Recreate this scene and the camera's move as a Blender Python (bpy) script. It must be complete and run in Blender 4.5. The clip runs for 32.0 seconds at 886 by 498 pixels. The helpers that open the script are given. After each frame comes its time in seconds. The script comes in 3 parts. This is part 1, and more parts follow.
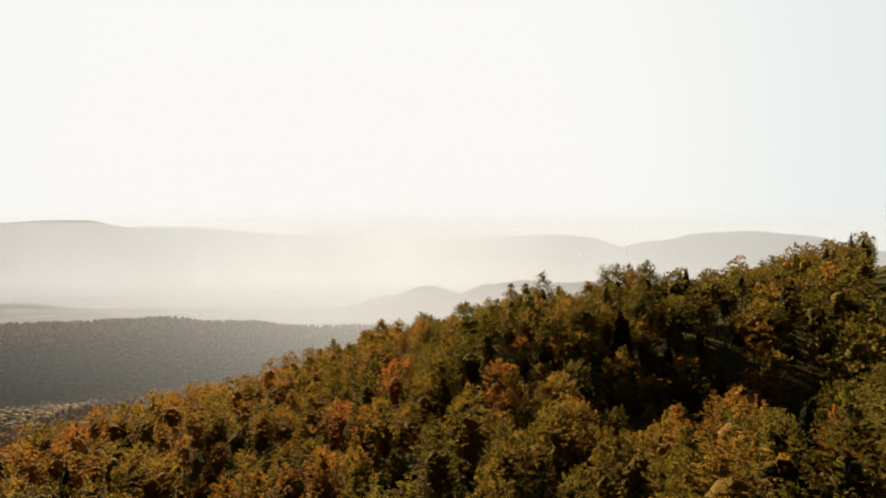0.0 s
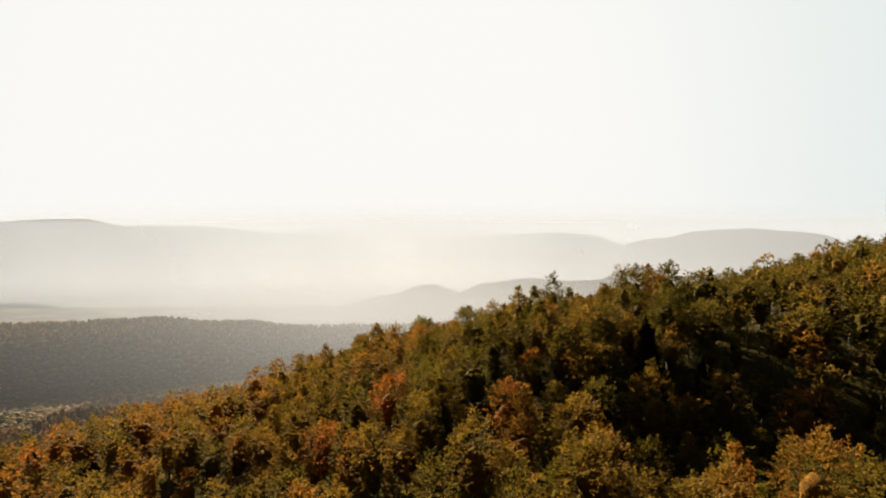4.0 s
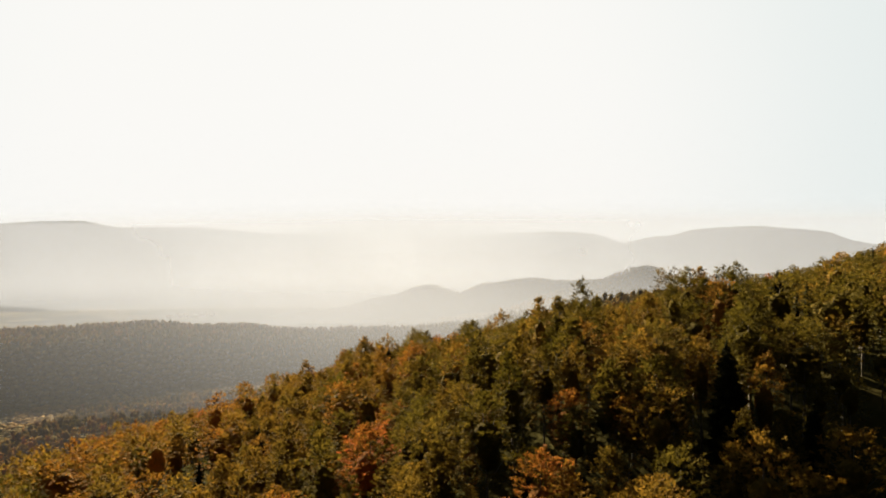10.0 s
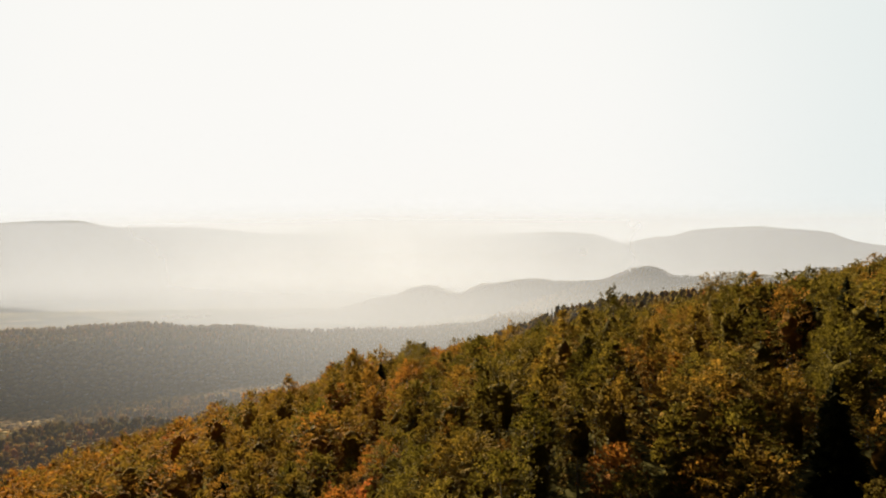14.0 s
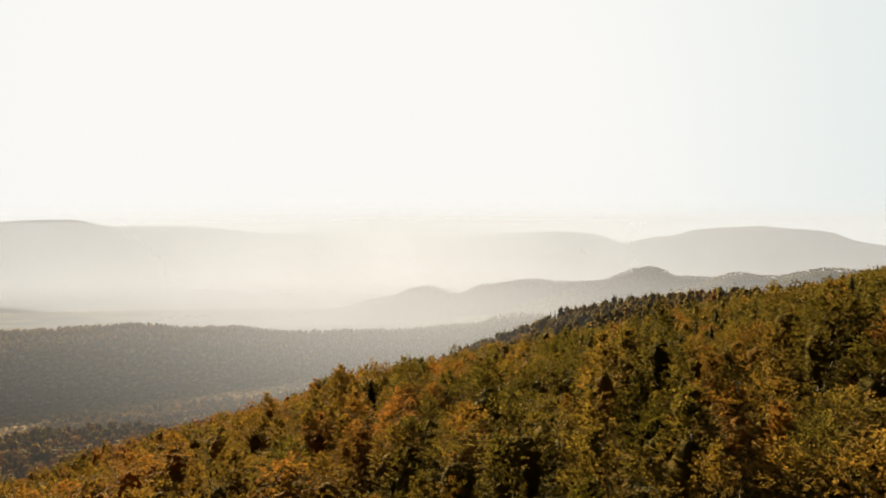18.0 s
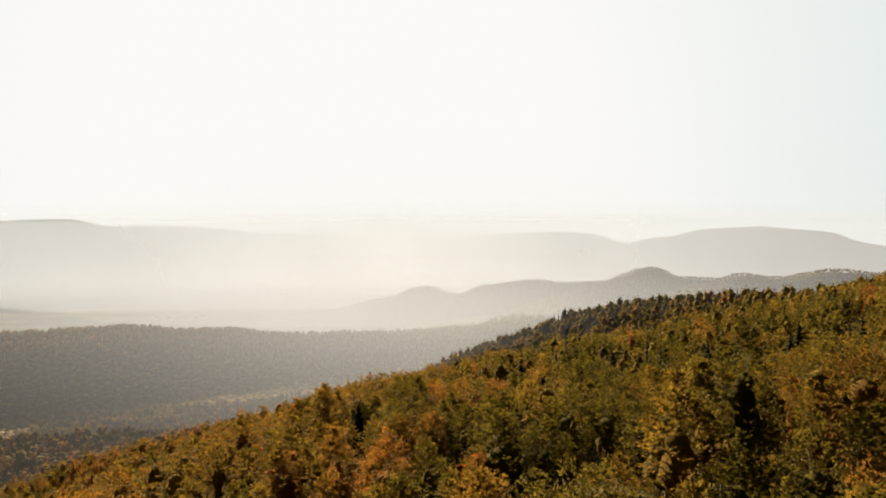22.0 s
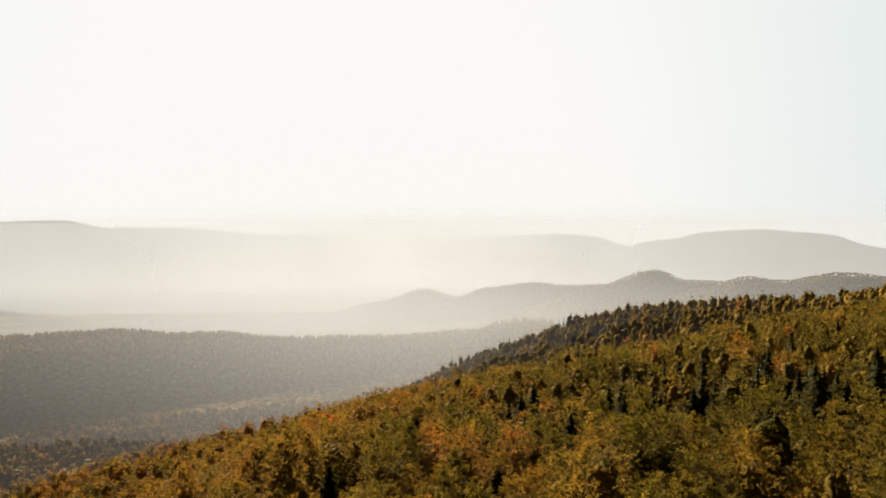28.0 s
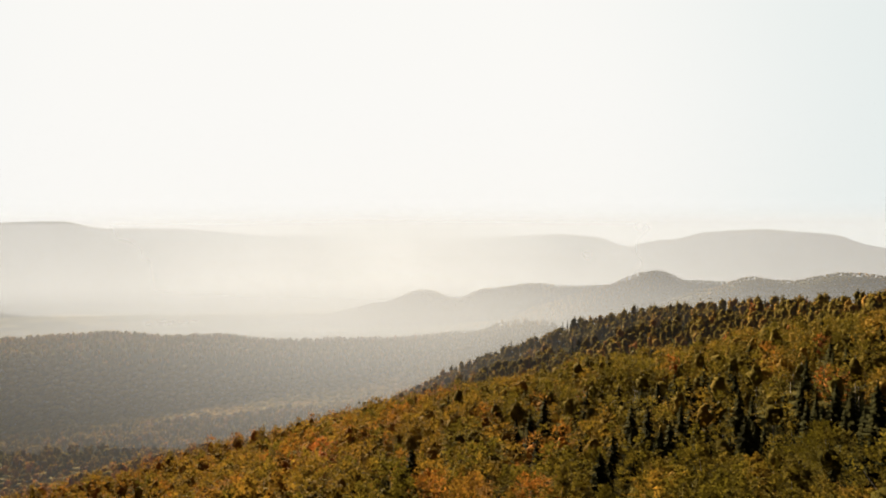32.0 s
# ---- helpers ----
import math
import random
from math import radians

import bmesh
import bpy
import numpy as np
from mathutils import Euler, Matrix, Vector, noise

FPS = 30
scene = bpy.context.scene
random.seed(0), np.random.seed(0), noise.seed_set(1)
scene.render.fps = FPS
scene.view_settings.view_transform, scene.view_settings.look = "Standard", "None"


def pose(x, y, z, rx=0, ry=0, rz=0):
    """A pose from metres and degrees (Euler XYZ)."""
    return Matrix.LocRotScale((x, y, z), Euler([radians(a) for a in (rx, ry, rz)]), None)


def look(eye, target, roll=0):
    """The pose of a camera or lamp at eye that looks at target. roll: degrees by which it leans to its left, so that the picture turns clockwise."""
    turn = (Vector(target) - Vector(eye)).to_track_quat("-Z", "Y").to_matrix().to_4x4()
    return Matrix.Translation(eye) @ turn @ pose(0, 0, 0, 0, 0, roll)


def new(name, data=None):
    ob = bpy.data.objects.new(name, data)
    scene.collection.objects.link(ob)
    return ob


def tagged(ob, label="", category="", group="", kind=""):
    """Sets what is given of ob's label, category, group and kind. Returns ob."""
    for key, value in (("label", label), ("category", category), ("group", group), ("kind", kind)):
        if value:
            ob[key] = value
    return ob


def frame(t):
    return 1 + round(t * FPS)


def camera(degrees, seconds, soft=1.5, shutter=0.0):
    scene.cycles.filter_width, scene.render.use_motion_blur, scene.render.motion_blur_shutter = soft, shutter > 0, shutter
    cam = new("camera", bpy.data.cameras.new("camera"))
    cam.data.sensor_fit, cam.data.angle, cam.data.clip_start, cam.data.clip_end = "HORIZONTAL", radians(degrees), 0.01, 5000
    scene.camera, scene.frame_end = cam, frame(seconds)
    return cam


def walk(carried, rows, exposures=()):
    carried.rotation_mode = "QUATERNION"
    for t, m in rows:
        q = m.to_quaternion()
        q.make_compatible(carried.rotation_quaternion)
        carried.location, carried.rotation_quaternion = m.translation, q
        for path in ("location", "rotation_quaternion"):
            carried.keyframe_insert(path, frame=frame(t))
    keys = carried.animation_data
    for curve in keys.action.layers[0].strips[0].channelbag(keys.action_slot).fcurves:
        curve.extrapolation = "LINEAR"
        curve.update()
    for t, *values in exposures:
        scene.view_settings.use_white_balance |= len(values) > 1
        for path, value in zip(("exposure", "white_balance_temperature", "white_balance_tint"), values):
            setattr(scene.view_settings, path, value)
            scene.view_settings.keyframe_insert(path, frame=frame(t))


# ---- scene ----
cam = camera(72, 32.0, soft=1.85)
PATH = [
    (0.0, (0.000, 0.000, 0.000), (0.000, 100.000, -0.000), 0.000),
    (2.0, (0.131, 10.141, -0.178), (0.138, 110.140, -0.412), -0.028),
    (4.0, (0.068, 22.637, 0.085), (0.098, 122.637, -0.215), -0.125),
    (6.0, (0.062, 37.130, 0.109), (0.152, 137.130, -0.166), -0.281),
    (8.0, (0.382, 52.226, 0.201), (0.478, 152.226, -0.105), -0.417),
    (10.0, (0.451, 67.864, 0.313), (0.590, 167.863, -0.041), -0.505),
    (12.0, (0.294, 83.015, 0.371), (0.524, 183.014, -0.001), -0.507),
    (14.0, (0.184, 98.068, 0.433), (0.512, 198.067, 0.116), -0.457),
    (16.0, (0.030, 113.388, 0.654), (0.484, 213.386, 0.308), -0.425),
    (18.0, (-0.021, 128.185, 0.722), (0.429, 228.184, 0.358), -0.412),
    (20.0, (0.056, 142.645, 0.709), (0.503, 242.643, 0.344), -0.390),
    (22.0, (-0.152, 156.979, 0.501), (0.334, 256.977, 0.173), -0.344),
    (24.0, (-0.150, 171.118, 0.835), (0.356, 271.116, 0.604), -0.281),
    (26.0, (-0.057, 184.805, 1.016), (0.476, 284.804, 0.944), -0.242),
    (28.0, (-0.037, 198.207, 1.033), (0.527, 298.206, 1.063), -0.235),
    (30.0, (-0.137, 211.139, 1.178), (0.472, 311.137, 1.307), -0.260),
    (32.0, (-0.030, 224.000, 1.281), (0.575, 323.998, 1.403), -0.320),
]
walk(cam, [(t, look(e, g, r)) for t, e, g, r in PATH], exposures=[(0.0, 2.8), (32.0, 2.8)])

# ---------------------------------------------------------------- light
SUN_AZIMUTH = radians(-23)      # left of the flight line, which runs along +y
SUN_ELEVATION = radians(20.5)
SUN_WAY = Vector((math.sin(SUN_AZIMUTH) * math.cos(SUN_ELEVATION),
                  math.cos(SUN_AZIMUTH) * math.cos(SUN_ELEVATION), math.sin(SUN_ELEVATION)))

world = bpy.data.worlds.new("evening_sky")
scene.world = world
world.use_nodes = True
wn = world.node_tree
wn.nodes.clear()
sky = wn.nodes.new("ShaderNodeTexSky")
sky.sky_type = "NISHITA"
sky.sun_disc = False
sky.sun_elevation = SUN_ELEVATION
sky.sun_rotation = SUN_AZIMUTH
sky.air_density, sky.dust_density, sky.ozone_density, sky.altitude = 1.0, 5.0, 1.0, 600
# the thick evening haze whitens the sky in the half towards the sun
co = wn.nodes.new("ShaderNodeTexCoord")
dot = wn.nodes.new("ShaderNodeVectorMath")
dot.operation = "DOT_PRODUCT"
dot.inputs[1].default_value = Vector((math.sin(radians(-10)), math.cos(radians(-10)), math.tan(radians(8)))).normalized()
wn.links.new(co.outputs["Generated"], dot.inputs[0])
veil = wn.nodes.new("ShaderNodeMapRange")
veil.interpolation_type = "SMOOTHSTEP"
veil.inputs["From Min"].default_value, veil.inputs["From Max"].default_value = 0.10, 0.62
wn.links.new(dot.outputs["Value"], veil.inputs["Value"])
pale = wn.nodes.new("ShaderNodeMix")
pale.data_type = "RGBA"
glow = wn.nodes.new("ShaderNodeMapRange")
glow.interpolation_type = "SMOOTHSTEP"
glow.inputs["From Min"].default_value, glow.inputs["From Max"].default_value = 0.66, 0.95
wn.links.new(dot.outputs["Value"], glow.inputs["Value"])
white = wn.nodes.new("ShaderNodeMix")
white.data_type = "RGBA"
white.inputs["A"].default_value, white.inputs["B"].default_value = (2.30, 2.44, 2.40, 1), (2.75, 2.72, 2.63, 1)
wn.links.new(glow.outputs["Result"], white.inputs["Factor"])
wn.links.new(white.outputs["Result"], pale.inputs["B"])
wn.links.new(veil.outputs["Result"], pale.inputs["Factor"])
# the rest of the sky is scaled far down to deepen the shade
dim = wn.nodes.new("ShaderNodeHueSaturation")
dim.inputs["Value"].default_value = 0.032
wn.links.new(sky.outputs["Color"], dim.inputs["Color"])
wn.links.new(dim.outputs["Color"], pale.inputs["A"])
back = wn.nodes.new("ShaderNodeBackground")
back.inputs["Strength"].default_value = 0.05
wout = wn.nodes.new("ShaderNodeOutputWorld")
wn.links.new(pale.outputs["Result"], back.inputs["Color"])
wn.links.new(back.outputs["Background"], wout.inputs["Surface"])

sun = new("sun", bpy.data.lights.new("sun", "SUN"))
sun.data.energy, sun.data.angle, sun.data.color = 5.0, radians(0.6), (1.0, 0.78, 0.50)
sun.matrix_world = look((0, 0, 300), Vector((0, 0, 300)) - SUN_WAY)


# ---------------------------------------------------------------- materials
def node(tree, kind, **values):
    n = tree.nodes.new(kind)
    for k, v in values.items():
        n.inputs[k].default_value = v
    return n


def math_node(tree, op, a, b=None, clamp=False):
    n = tree.nodes.new("ShaderNodeMath")
    n.operation, n.use_clamp = op, clamp
    for i, v in enumerate((a, b)):
        if v is None:
            continue
        if isinstance(v, (int, float)):
            n.inputs[i].default_value = v
        else:
            tree.links.new(v, n.inputs[i])
    return n.outputs[0]


def ramp(tree, fac, stops):
    n = tree.nodes.new("ShaderNodeValToRGB")
    while len(n.color_ramp.elements) < len(stops):
        n.color_ramp.elements.new(0.5)
    for el, (p, c) in zip(n.color_ramp.elements, stops):
        el.position, el.color = p, (*c, 1)
    tree.links.new(fac, n.inputs["Fac"])
    return n.outputs["Color"]


def foliage(name, stops, through_light=0.27):
    """Leaves: hue by tree and by patch of the canopy, brightness by leaf, thin enough to let light through."""
    m = bpy.data.materials.new(name)
    m.use_nodes = True
    t = m.node_tree
    t.nodes.clear()
    info = t.nodes.new("ShaderNodeObjectInfo")
    geo = t.nodes.new("ShaderNodeNewGeometry")
    patch = node(t, "ShaderNodeTexNoise", Scale=0.11, Detail=2.0)
    fine = node(t, "ShaderNodeTexNoise", Scale=0.6, Detail=2.0)
    speck = node(t, "ShaderNodeTexNoise", Scale=2.0, Detail=4.0, Roughness=0.7)
    t.links.new(geo.outputs["Position"], speck.inputs["Vector"])
    tufts_fac = speck.outputs["Fac"]
    for n in (patch, fine):
        t.links.new(geo.outputs["Position"], n.inputs["Vector"])
    f = math_node(t, "MULTIPLY", patch.outputs["Fac"], 1.1)
    f = math_node(t, "ADD", f, math_node(t, "MULTIPLY", info.outputs["Random"], 0.45))
    f = math_node(t, "ADD", f, math_node(t, "MULTIPLY", geo.outputs["Random Per Island"], 0.30))
    f = math_node(t, "ADD", f, math_node(t, "MULTIPLY", fine.outputs["Fac"], 0.35))
    f = math_node(t, "SUBTRACT", f, 0.62, clamp=True)
    col = ramp(t, f, stops)
    val = math_node(t, "ADD", math_node(t, "MULTIPLY", geo.outputs["Random Per Island"], 0.35), math_node(t, "ADD", math_node(t, "MULTIPLY", tufts_fac, 1.2), 0.25))
    hsv = t.nodes.new("ShaderNodeHueSaturation")
    t.links.new(col, hsv.inputs["Color"])
    t.links.new(val, hsv.inputs["Value"])
    skin = node(t, "ShaderNodeBsdfPrincipled", Roughness=0.8)
    tuft = node(t, "ShaderNodeTexNoise", Scale=2.2, Detail=5.0, Roughness=0.75)
    t.links.new(geo.outputs["Position"], tuft.inputs["Vector"])
    relief = node(t, "ShaderNodeBump", Strength=0.9, Distance=0.6)
    t.links.new(tuft.outputs["Fac"], relief.inputs["Height"])
    t.links.new(relief.outputs[0], skin.inputs["Normal"])
    skin.inputs["Specular IOR Level"].default_value = 0.01
    thin = t.nodes.new("ShaderNodeBsdfTranslucent")
    mix = node(t, "ShaderNodeMixShader", Fac=through_light)
    out = t.nodes.new("ShaderNodeOutputMaterial")
    t.links.new(hsv.outputs["Color"], skin.inputs["Base Color"])
    glow = node(t, "ShaderNodeHueSaturation", Saturation=1.05, Value=1.4)
    t.links.new(hsv.outputs["Color"], glow.inputs["Color"])
    t.links.new(glow.outputs["Color"], thin.inputs["Color"])
    t.links.new(skin.outputs[0], mix.inputs[1])
    t.links.new(thin.outputs[0], mix.inputs[2])
    t.links.new(mix.outputs[0], out.inputs["Surface"])
    return m


LEAVES = {
    "olive": foliage("olive_green_leaves", [(0, (0.030, 0.027, 0.004)), (0.5, (0.063, 0.051, 0.010)), (1, (0.106, 0.072, 0.015))]),
    "ochre": foliage("golden_ochre_leaves", [(0, (0.051, 0.041, 0.008)), (0.5, (0.103, 0.069, 0.014)), (1, (0.154, 0.085, 0.019))]),
    "orange": foliage("orange_leaves", [(0, (0.063, 0.045, 0.010)), (0.5, (0.131, 0.070, 0.016)), (1, (0.186, 0.076, 0.020))]),
    "red": foliage("red_orange_leaves", [(0, (0.070, 0.045, 0.010)), (0.5, (0.152, 0.066, 0.017)), (1, (0.228, 0.065, 0.028))]),
    "spruce": foliage("spruce_needles", [(0, (0.011, 0.012, 0.004)), (0.5, (0.017, 0.018, 0.006)), (1, (0.030, 0.027, 0.008))], 0.2),
}


def bark_material(name, dark, light):
    m = bpy.data.materials.new(name)
    m.use_nodes = True
    t = m.node_tree
    p = t.nodes["Principled BSDF"]
    co = t.nodes.new("ShaderNodeTexCoord")
    n = node(t, "ShaderNodeTexNoise", Scale=3.0, Detail=6.0)
    t.links.new(co.outputs["Object"], n.inputs["Vector"])
    t.links.new(ramp(t, n.outputs["Fac"], [(0.3, dark), (0.7, light)]), p.inputs["Base Color"])
    bump = node(t, "ShaderNodeBump", Strength=0.5, Distance=0.05)
    t.links.new(n.outputs["Fac"], bump.inputs["Height"])
    t.links.new(bump.outputs[0], p.inputs["Normal"])
    p.inputs["Roughness"].default_value = 0.9
    return m


BEECH_BARK = bark_material("grey_beech_bark", (0.040, 0.036, 0.030), (0.095, 0.086, 0.070))
SPRUCE_BARK = bark_material("brown_spruce_bark", (0.05, 0.035, 0.025), (0.13, 0.09, 0.06))


def ground_material():
    m = bpy.data.materials.new("forest_floor_and_meadows")
    m.use_nodes = True
    t = m.node_tree
    p = t.nodes["Principled BSDF"]
    geo = t.nodes.new("ShaderNodeNewGeometry")
    big = node(t, "ShaderNodeTexNoise", Scale=0.006, Detail=6.0)
    mid = node(t, "ShaderNodeTexNoise", Scale=0.06, Detail=8.0, Roughness=0.65)
    for n in (big, mid):
        t.links.new(geo.outputs["Position"], n.inputs["Vector"])
    f = math_node(t, "ADD", math_node(t, "MULTIPLY", big.outputs["Fac"], 0.5), math_node(t, "MULTIPLY", mid.outputs["Fac"], 0.5))
    col = ramp(t, f, [(0.32, (0.018, 0.020, 0.008)), (0.5, (0.032, 0.030, 0.012)), (0.68, (0.055, 0.044, 0.016))])
    # farmland on the plain: pale stubble and meadow parcels
    sep = t.nodes.new("ShaderNodeSeparateXYZ")
    t.links.new(geo.outputs["Position"], sep.inputs[0])
    parcel = node(t, "ShaderNodeTexVoronoi", Scale=0.006)
    t.links.new(geo.outputs["Position"], parcel.inputs["Vector"])
    lum = t.nodes.new("ShaderNodeSeparateColor")
    t.links.new(parcel.outputs["Color"], lum.inputs[0])
    field = ramp(t, lum.outputs[0], [(0.1, (0.04, 0.042, 0.02)), (0.5, (0.065, 0.060, 0.032)), (0.9, (0.105, 0.09, 0.05))])
    low = math_node(t, "DIVIDE", math_node(t, "SUBTRACT", -262.0, sep.outputs["Z"]), 30.0, clamp=True)
    out_there = math_node(t, "DIVIDE", math_node(t, "SUBTRACT", sep.outputs["Y"], 1850.0), 300.0, clamp=True)
    blend = t.nodes.new("ShaderNodeMix")
    blend.data_type = "RGBA"
    t.links.new(math_node(t, "MULTIPLY", low, out_there), blend.inputs["Factor"])
    t.links.new(col, blend.inputs["A"])
    t.links.new(field, blend.inputs["B"])
    t.links.new(blend.outputs["Result"], p.inputs["Base Color"])
    bump = node(t, "ShaderNodeBump", Strength=0.4, Distance=1.5)
    t.links.new(mid.outputs["Fac"], bump.inputs["Height"])
    t.links.new(bump.outputs[0], p.inputs["Normal"])
    p.inputs["Roughness"].default_value = 0.95
    p.inputs["Specular IOR Level"].default_value = 0.0
    return m


# ---------------------------------------------------------------- shape of the land (metres, the eye starts at z = 0)
BROAD = np.array([-0.8, 9.0, -22.0, 20.0, 3.0, -3.2, 60.7, 43.9, -3.4, -2.9, 28.8, -18.1, 20.6, 6.8, 12.9, 11.8, 35.1, 23.4, -7.5, 10.4, 36.4, 17.3, -5.7, -9.5, -23.2, 36.8, -21.9, 28.1, 27.4, -24.2])
CLOSE = np.array([-8.1, -4.4, 7.4, 7.7, -13.7, 3.2, -10.9, -12.6, -11.2, 3.1, 6.5, -11.9, -7.3, -0.8, -5.7, 4.4, 4.8, 0.7, -9.2, -9.6, 4.9, -11.8, -4.1, -7.9, 5.0, 2.2, -4.7, -1.7])
PLANE = (-73.7, 33.4, -11.4)
TREE_TOP = 20.5      # canopy above the soil


def wave_noise(x, y, size, seed):
    """Smooth rolling noise, about -1 to 1."""
    rng = np.random.RandomState(seed)
    z = np.zeros_like(x)
    for k in range(5):
        a = rng.uniform(0, 2 * math.pi, 3)
        s = size / 1.7 ** k
        for b in a:
            z = z + np.sin((x * math.cos(b) + y * math.sin(b)) / s * 2 * math.pi + rng.uniform(0, 6.28)) / 1.6 ** k / 3
    return z * 0.7


def near_slope(x, y):
    z = PLANE[0] + PLANE[1] * x / 100 + PLANE[2] * y / 100
    for j, cy in enumerate((0, 200, 400, 600, 800, 1000)):
        for i, cx in enumerate((-450, -200, 50, 300, 550)):
            z = z + BROAD[j * 5 + i] * np.exp(-((x - cx) ** 2 + (y - cy) ** 2) / (2 * 170.0 ** 2))
    for j, cy in enumerate((90, 150, 210, 270, 330, 400, 470)):
        for i, cx in enumerate((-50, 15, 80, 145)):
            z = z + CLOSE[j * 4 + i] * np.exp(-((x - cx) ** 2 + (y - cy) ** 2) / (2 * 45.0 ** 2))
    # the sunless hollow beside the crest, sunk below the fitted land to shade it
    z = z - 27.0 * np.exp(-((x - 72) / 26.0) ** 2 / 2 - ((y - 139) / 23.0) ** 2 / 2)
    # a pit added on the crest to make a dark gap between trees
    z = z - 13.0 * np.exp(-((x - 53) ** 2 + (y - 210) ** 2) / (2 * 8.0 ** 2))
    # gentle swells of the far slope
    z = z + 4.5 * wave_noise(x, y, 120, 77) * np.clip((y - 300) / 150, 0, 1)
    return z - TREE_TOP


def crest(x, y, line, near_width, far_width, base, bumpy=0.0, seed=1, flat=0.0):
    """A ridge along a line of (x, y, crest height): falls away on both sides."""
    best_d = np.full_like(x, 1e9)
    best_z = np.full_like(x, base)
    side = np.zeros_like(x)
    for (x0, y0, z0), (x1, y1, z1) in zip(line, line[1:]):
        dx, dy = x1 - x0, y1 - y0
        u = np.clip(((x - x0) * dx + (y - y0) * dy) / (dx * dx + dy * dy), 0, 1)
        px, py = x0 + u * dx, y0 + u * dy
        d = np.hypot(x - px, y - py)
        s = 0.5 - 0.5 * np.cos(math.pi * u)
        m = d < best_d
        best_d = np.where(m, d, best_d)
        best_z = np.where(m, z0 + s * (z1 - z0), best_z)
        side = np.where(m, np.where(y < py, 1.0, 0.0), side)
    w = np.where(side > 0.5, near_width, far_width)
    best_z = best_z - 0.10 * np.minimum(best_d, flat)
    best_d = np.maximum(0, best_d - flat)
    fall = np.clip(1.06 - np.sqrt((best_d / w) ** 2 + 0.0036), 0, 1)
    fall = np.where(fall < 0.3, fall * fall / 0.6 + 0.15 * (fall > 0) * 0, fall - 0.15) / 0.85
    z = base + (best_z - base) * fall
    if bumpy:
        z = z + bumpy * wave_noise(x, y, 420, seed) * fall * (1 - np.exp(-(best_d / w) ** 2 * 8))
    return z


FLOOR = -345.0
RIDGES = [
    # the wooded ridge across the valley
    dict(line=[(-1900, 1250, -150), (-1250, 1330, -190), (-900, 1420, -190), (-700, 1500, -186), (-560, 1600, -208), (-330, 1690, -236), (-60, 1800, -242), (160, 2050, -228)],
         near_width=205, far_width=420, bumpy=8, seed=3, flat=110),
    # the low spur at the valley's edge
    dict(line=[(-760, 960, -332), (-580, 1040, -314), (-476, 1098, -299), (-387, 1161, -292), (-230, 1190, -266), (-65, 1170, -220), (150, 1060, -167)], near_width=430, far_width=220, bumpy=4, seed=4),
    # the chain of knolls behind it
    dict(line=[(-420, 2500, -275), (-230, 2600, -212), (-60, 2650, -165), (75, 2650, -200), (200, 2680, -162), (390, 2700, -144), (510, 2700, -156), (700, 2720, -155), (790, 2740, -138), (905, 2750, -98), (1010, 2740, -138), (1300, 2700, -148)],
         near_width=420, far_width=700, bumpy=10, seed=5),
    # its sunlit spur
    dict(line=[(905, 2750, -110), (640, 2480, -148), (400, 2217, -186), (230, 1917, -208), (150, 1740, -224), (60, 1600, -262)], near_width=220, far_width=220, bumpy=6, seed=7, flat=60),
    # darker knolls to the side
    dict(line=[(860, 2150, -134), (990, 2160, -98), (1100, 2160, -110), (1290, 2130, -84), (1420, 2100, -98), (1900, 2000, -130)],
         near_width=450, far_width=560, bumpy=8, seed=9),
    # the pale range far off
    dict(line=[(-4800, 3300, 190), (-3300, 3900, 168), (-2750, 4100, 190), (-2480, 4150, 212), (-2150, 4150, 160), (-1800, 4200, 150), (-1000, 4250, 112), (-350, 4300, 100), (150, 4350, 74)],
         near_width=560, far_width=1100, bumpy=0, seed=11),
    dict(line=[(150, 4500, 76), (500, 4500, 98), (850, 4500, 108), (1080, 4500, 92), (1330, 4480, 20), (1500, 4450, -60)], near_width=600, far_width=900, bumpy=0, seed=12),
    dict(line=[(1150, 4250, 24), (1500, 4200, 60), (1760, 4200, 108), (1900, 4200, 118), (2140, 4180, 128), (2320, 4150, 122), (2500, 4100, 86), (2850, 4000, -10), (3500, 3600, -90)],
         near_width=520, far_width=900, bumpy=0, seed=14),
]


def land(x, y):
    """Height of the soil."""
    x, y = np.asarray(x, float), np.asarray(y, float)
    z = FLOOR + 30 * np.clip((y - 1500) / 1500, 0, 1) + 5 * wave_noise(x, y, 700, 2) * np.clip((2300 - y) / 600, 0, 1)
    # the near mountain goes on to the side and behind
    z = np.maximum(z, crest(x, y, [(1500, -1500, 90), (900, -200, 110), (720, 350, 70), (760, 800, -25), (900, 1150, -75), (1500, 1400, -60)], 900, 800, FLOOR, 10, 21))
    for k, r in enumerate(RIDGES):
        soft = 32.0 if k > 4 else 9.0
        z = soft * np.logaddexp(z / soft, crest(x, y, base=FLOOR, **r) / soft)
    d = np.hypot(np.where(x < 0, x / 540.0, x / 690.0), (y - 430.0) / 800.0)
    w = np.clip((1.22 - d) / 0.42, 0, 1)
    w = w * w * (3 - 2 * w)
    return z * (1 - w) + near_slope(x, y) * w


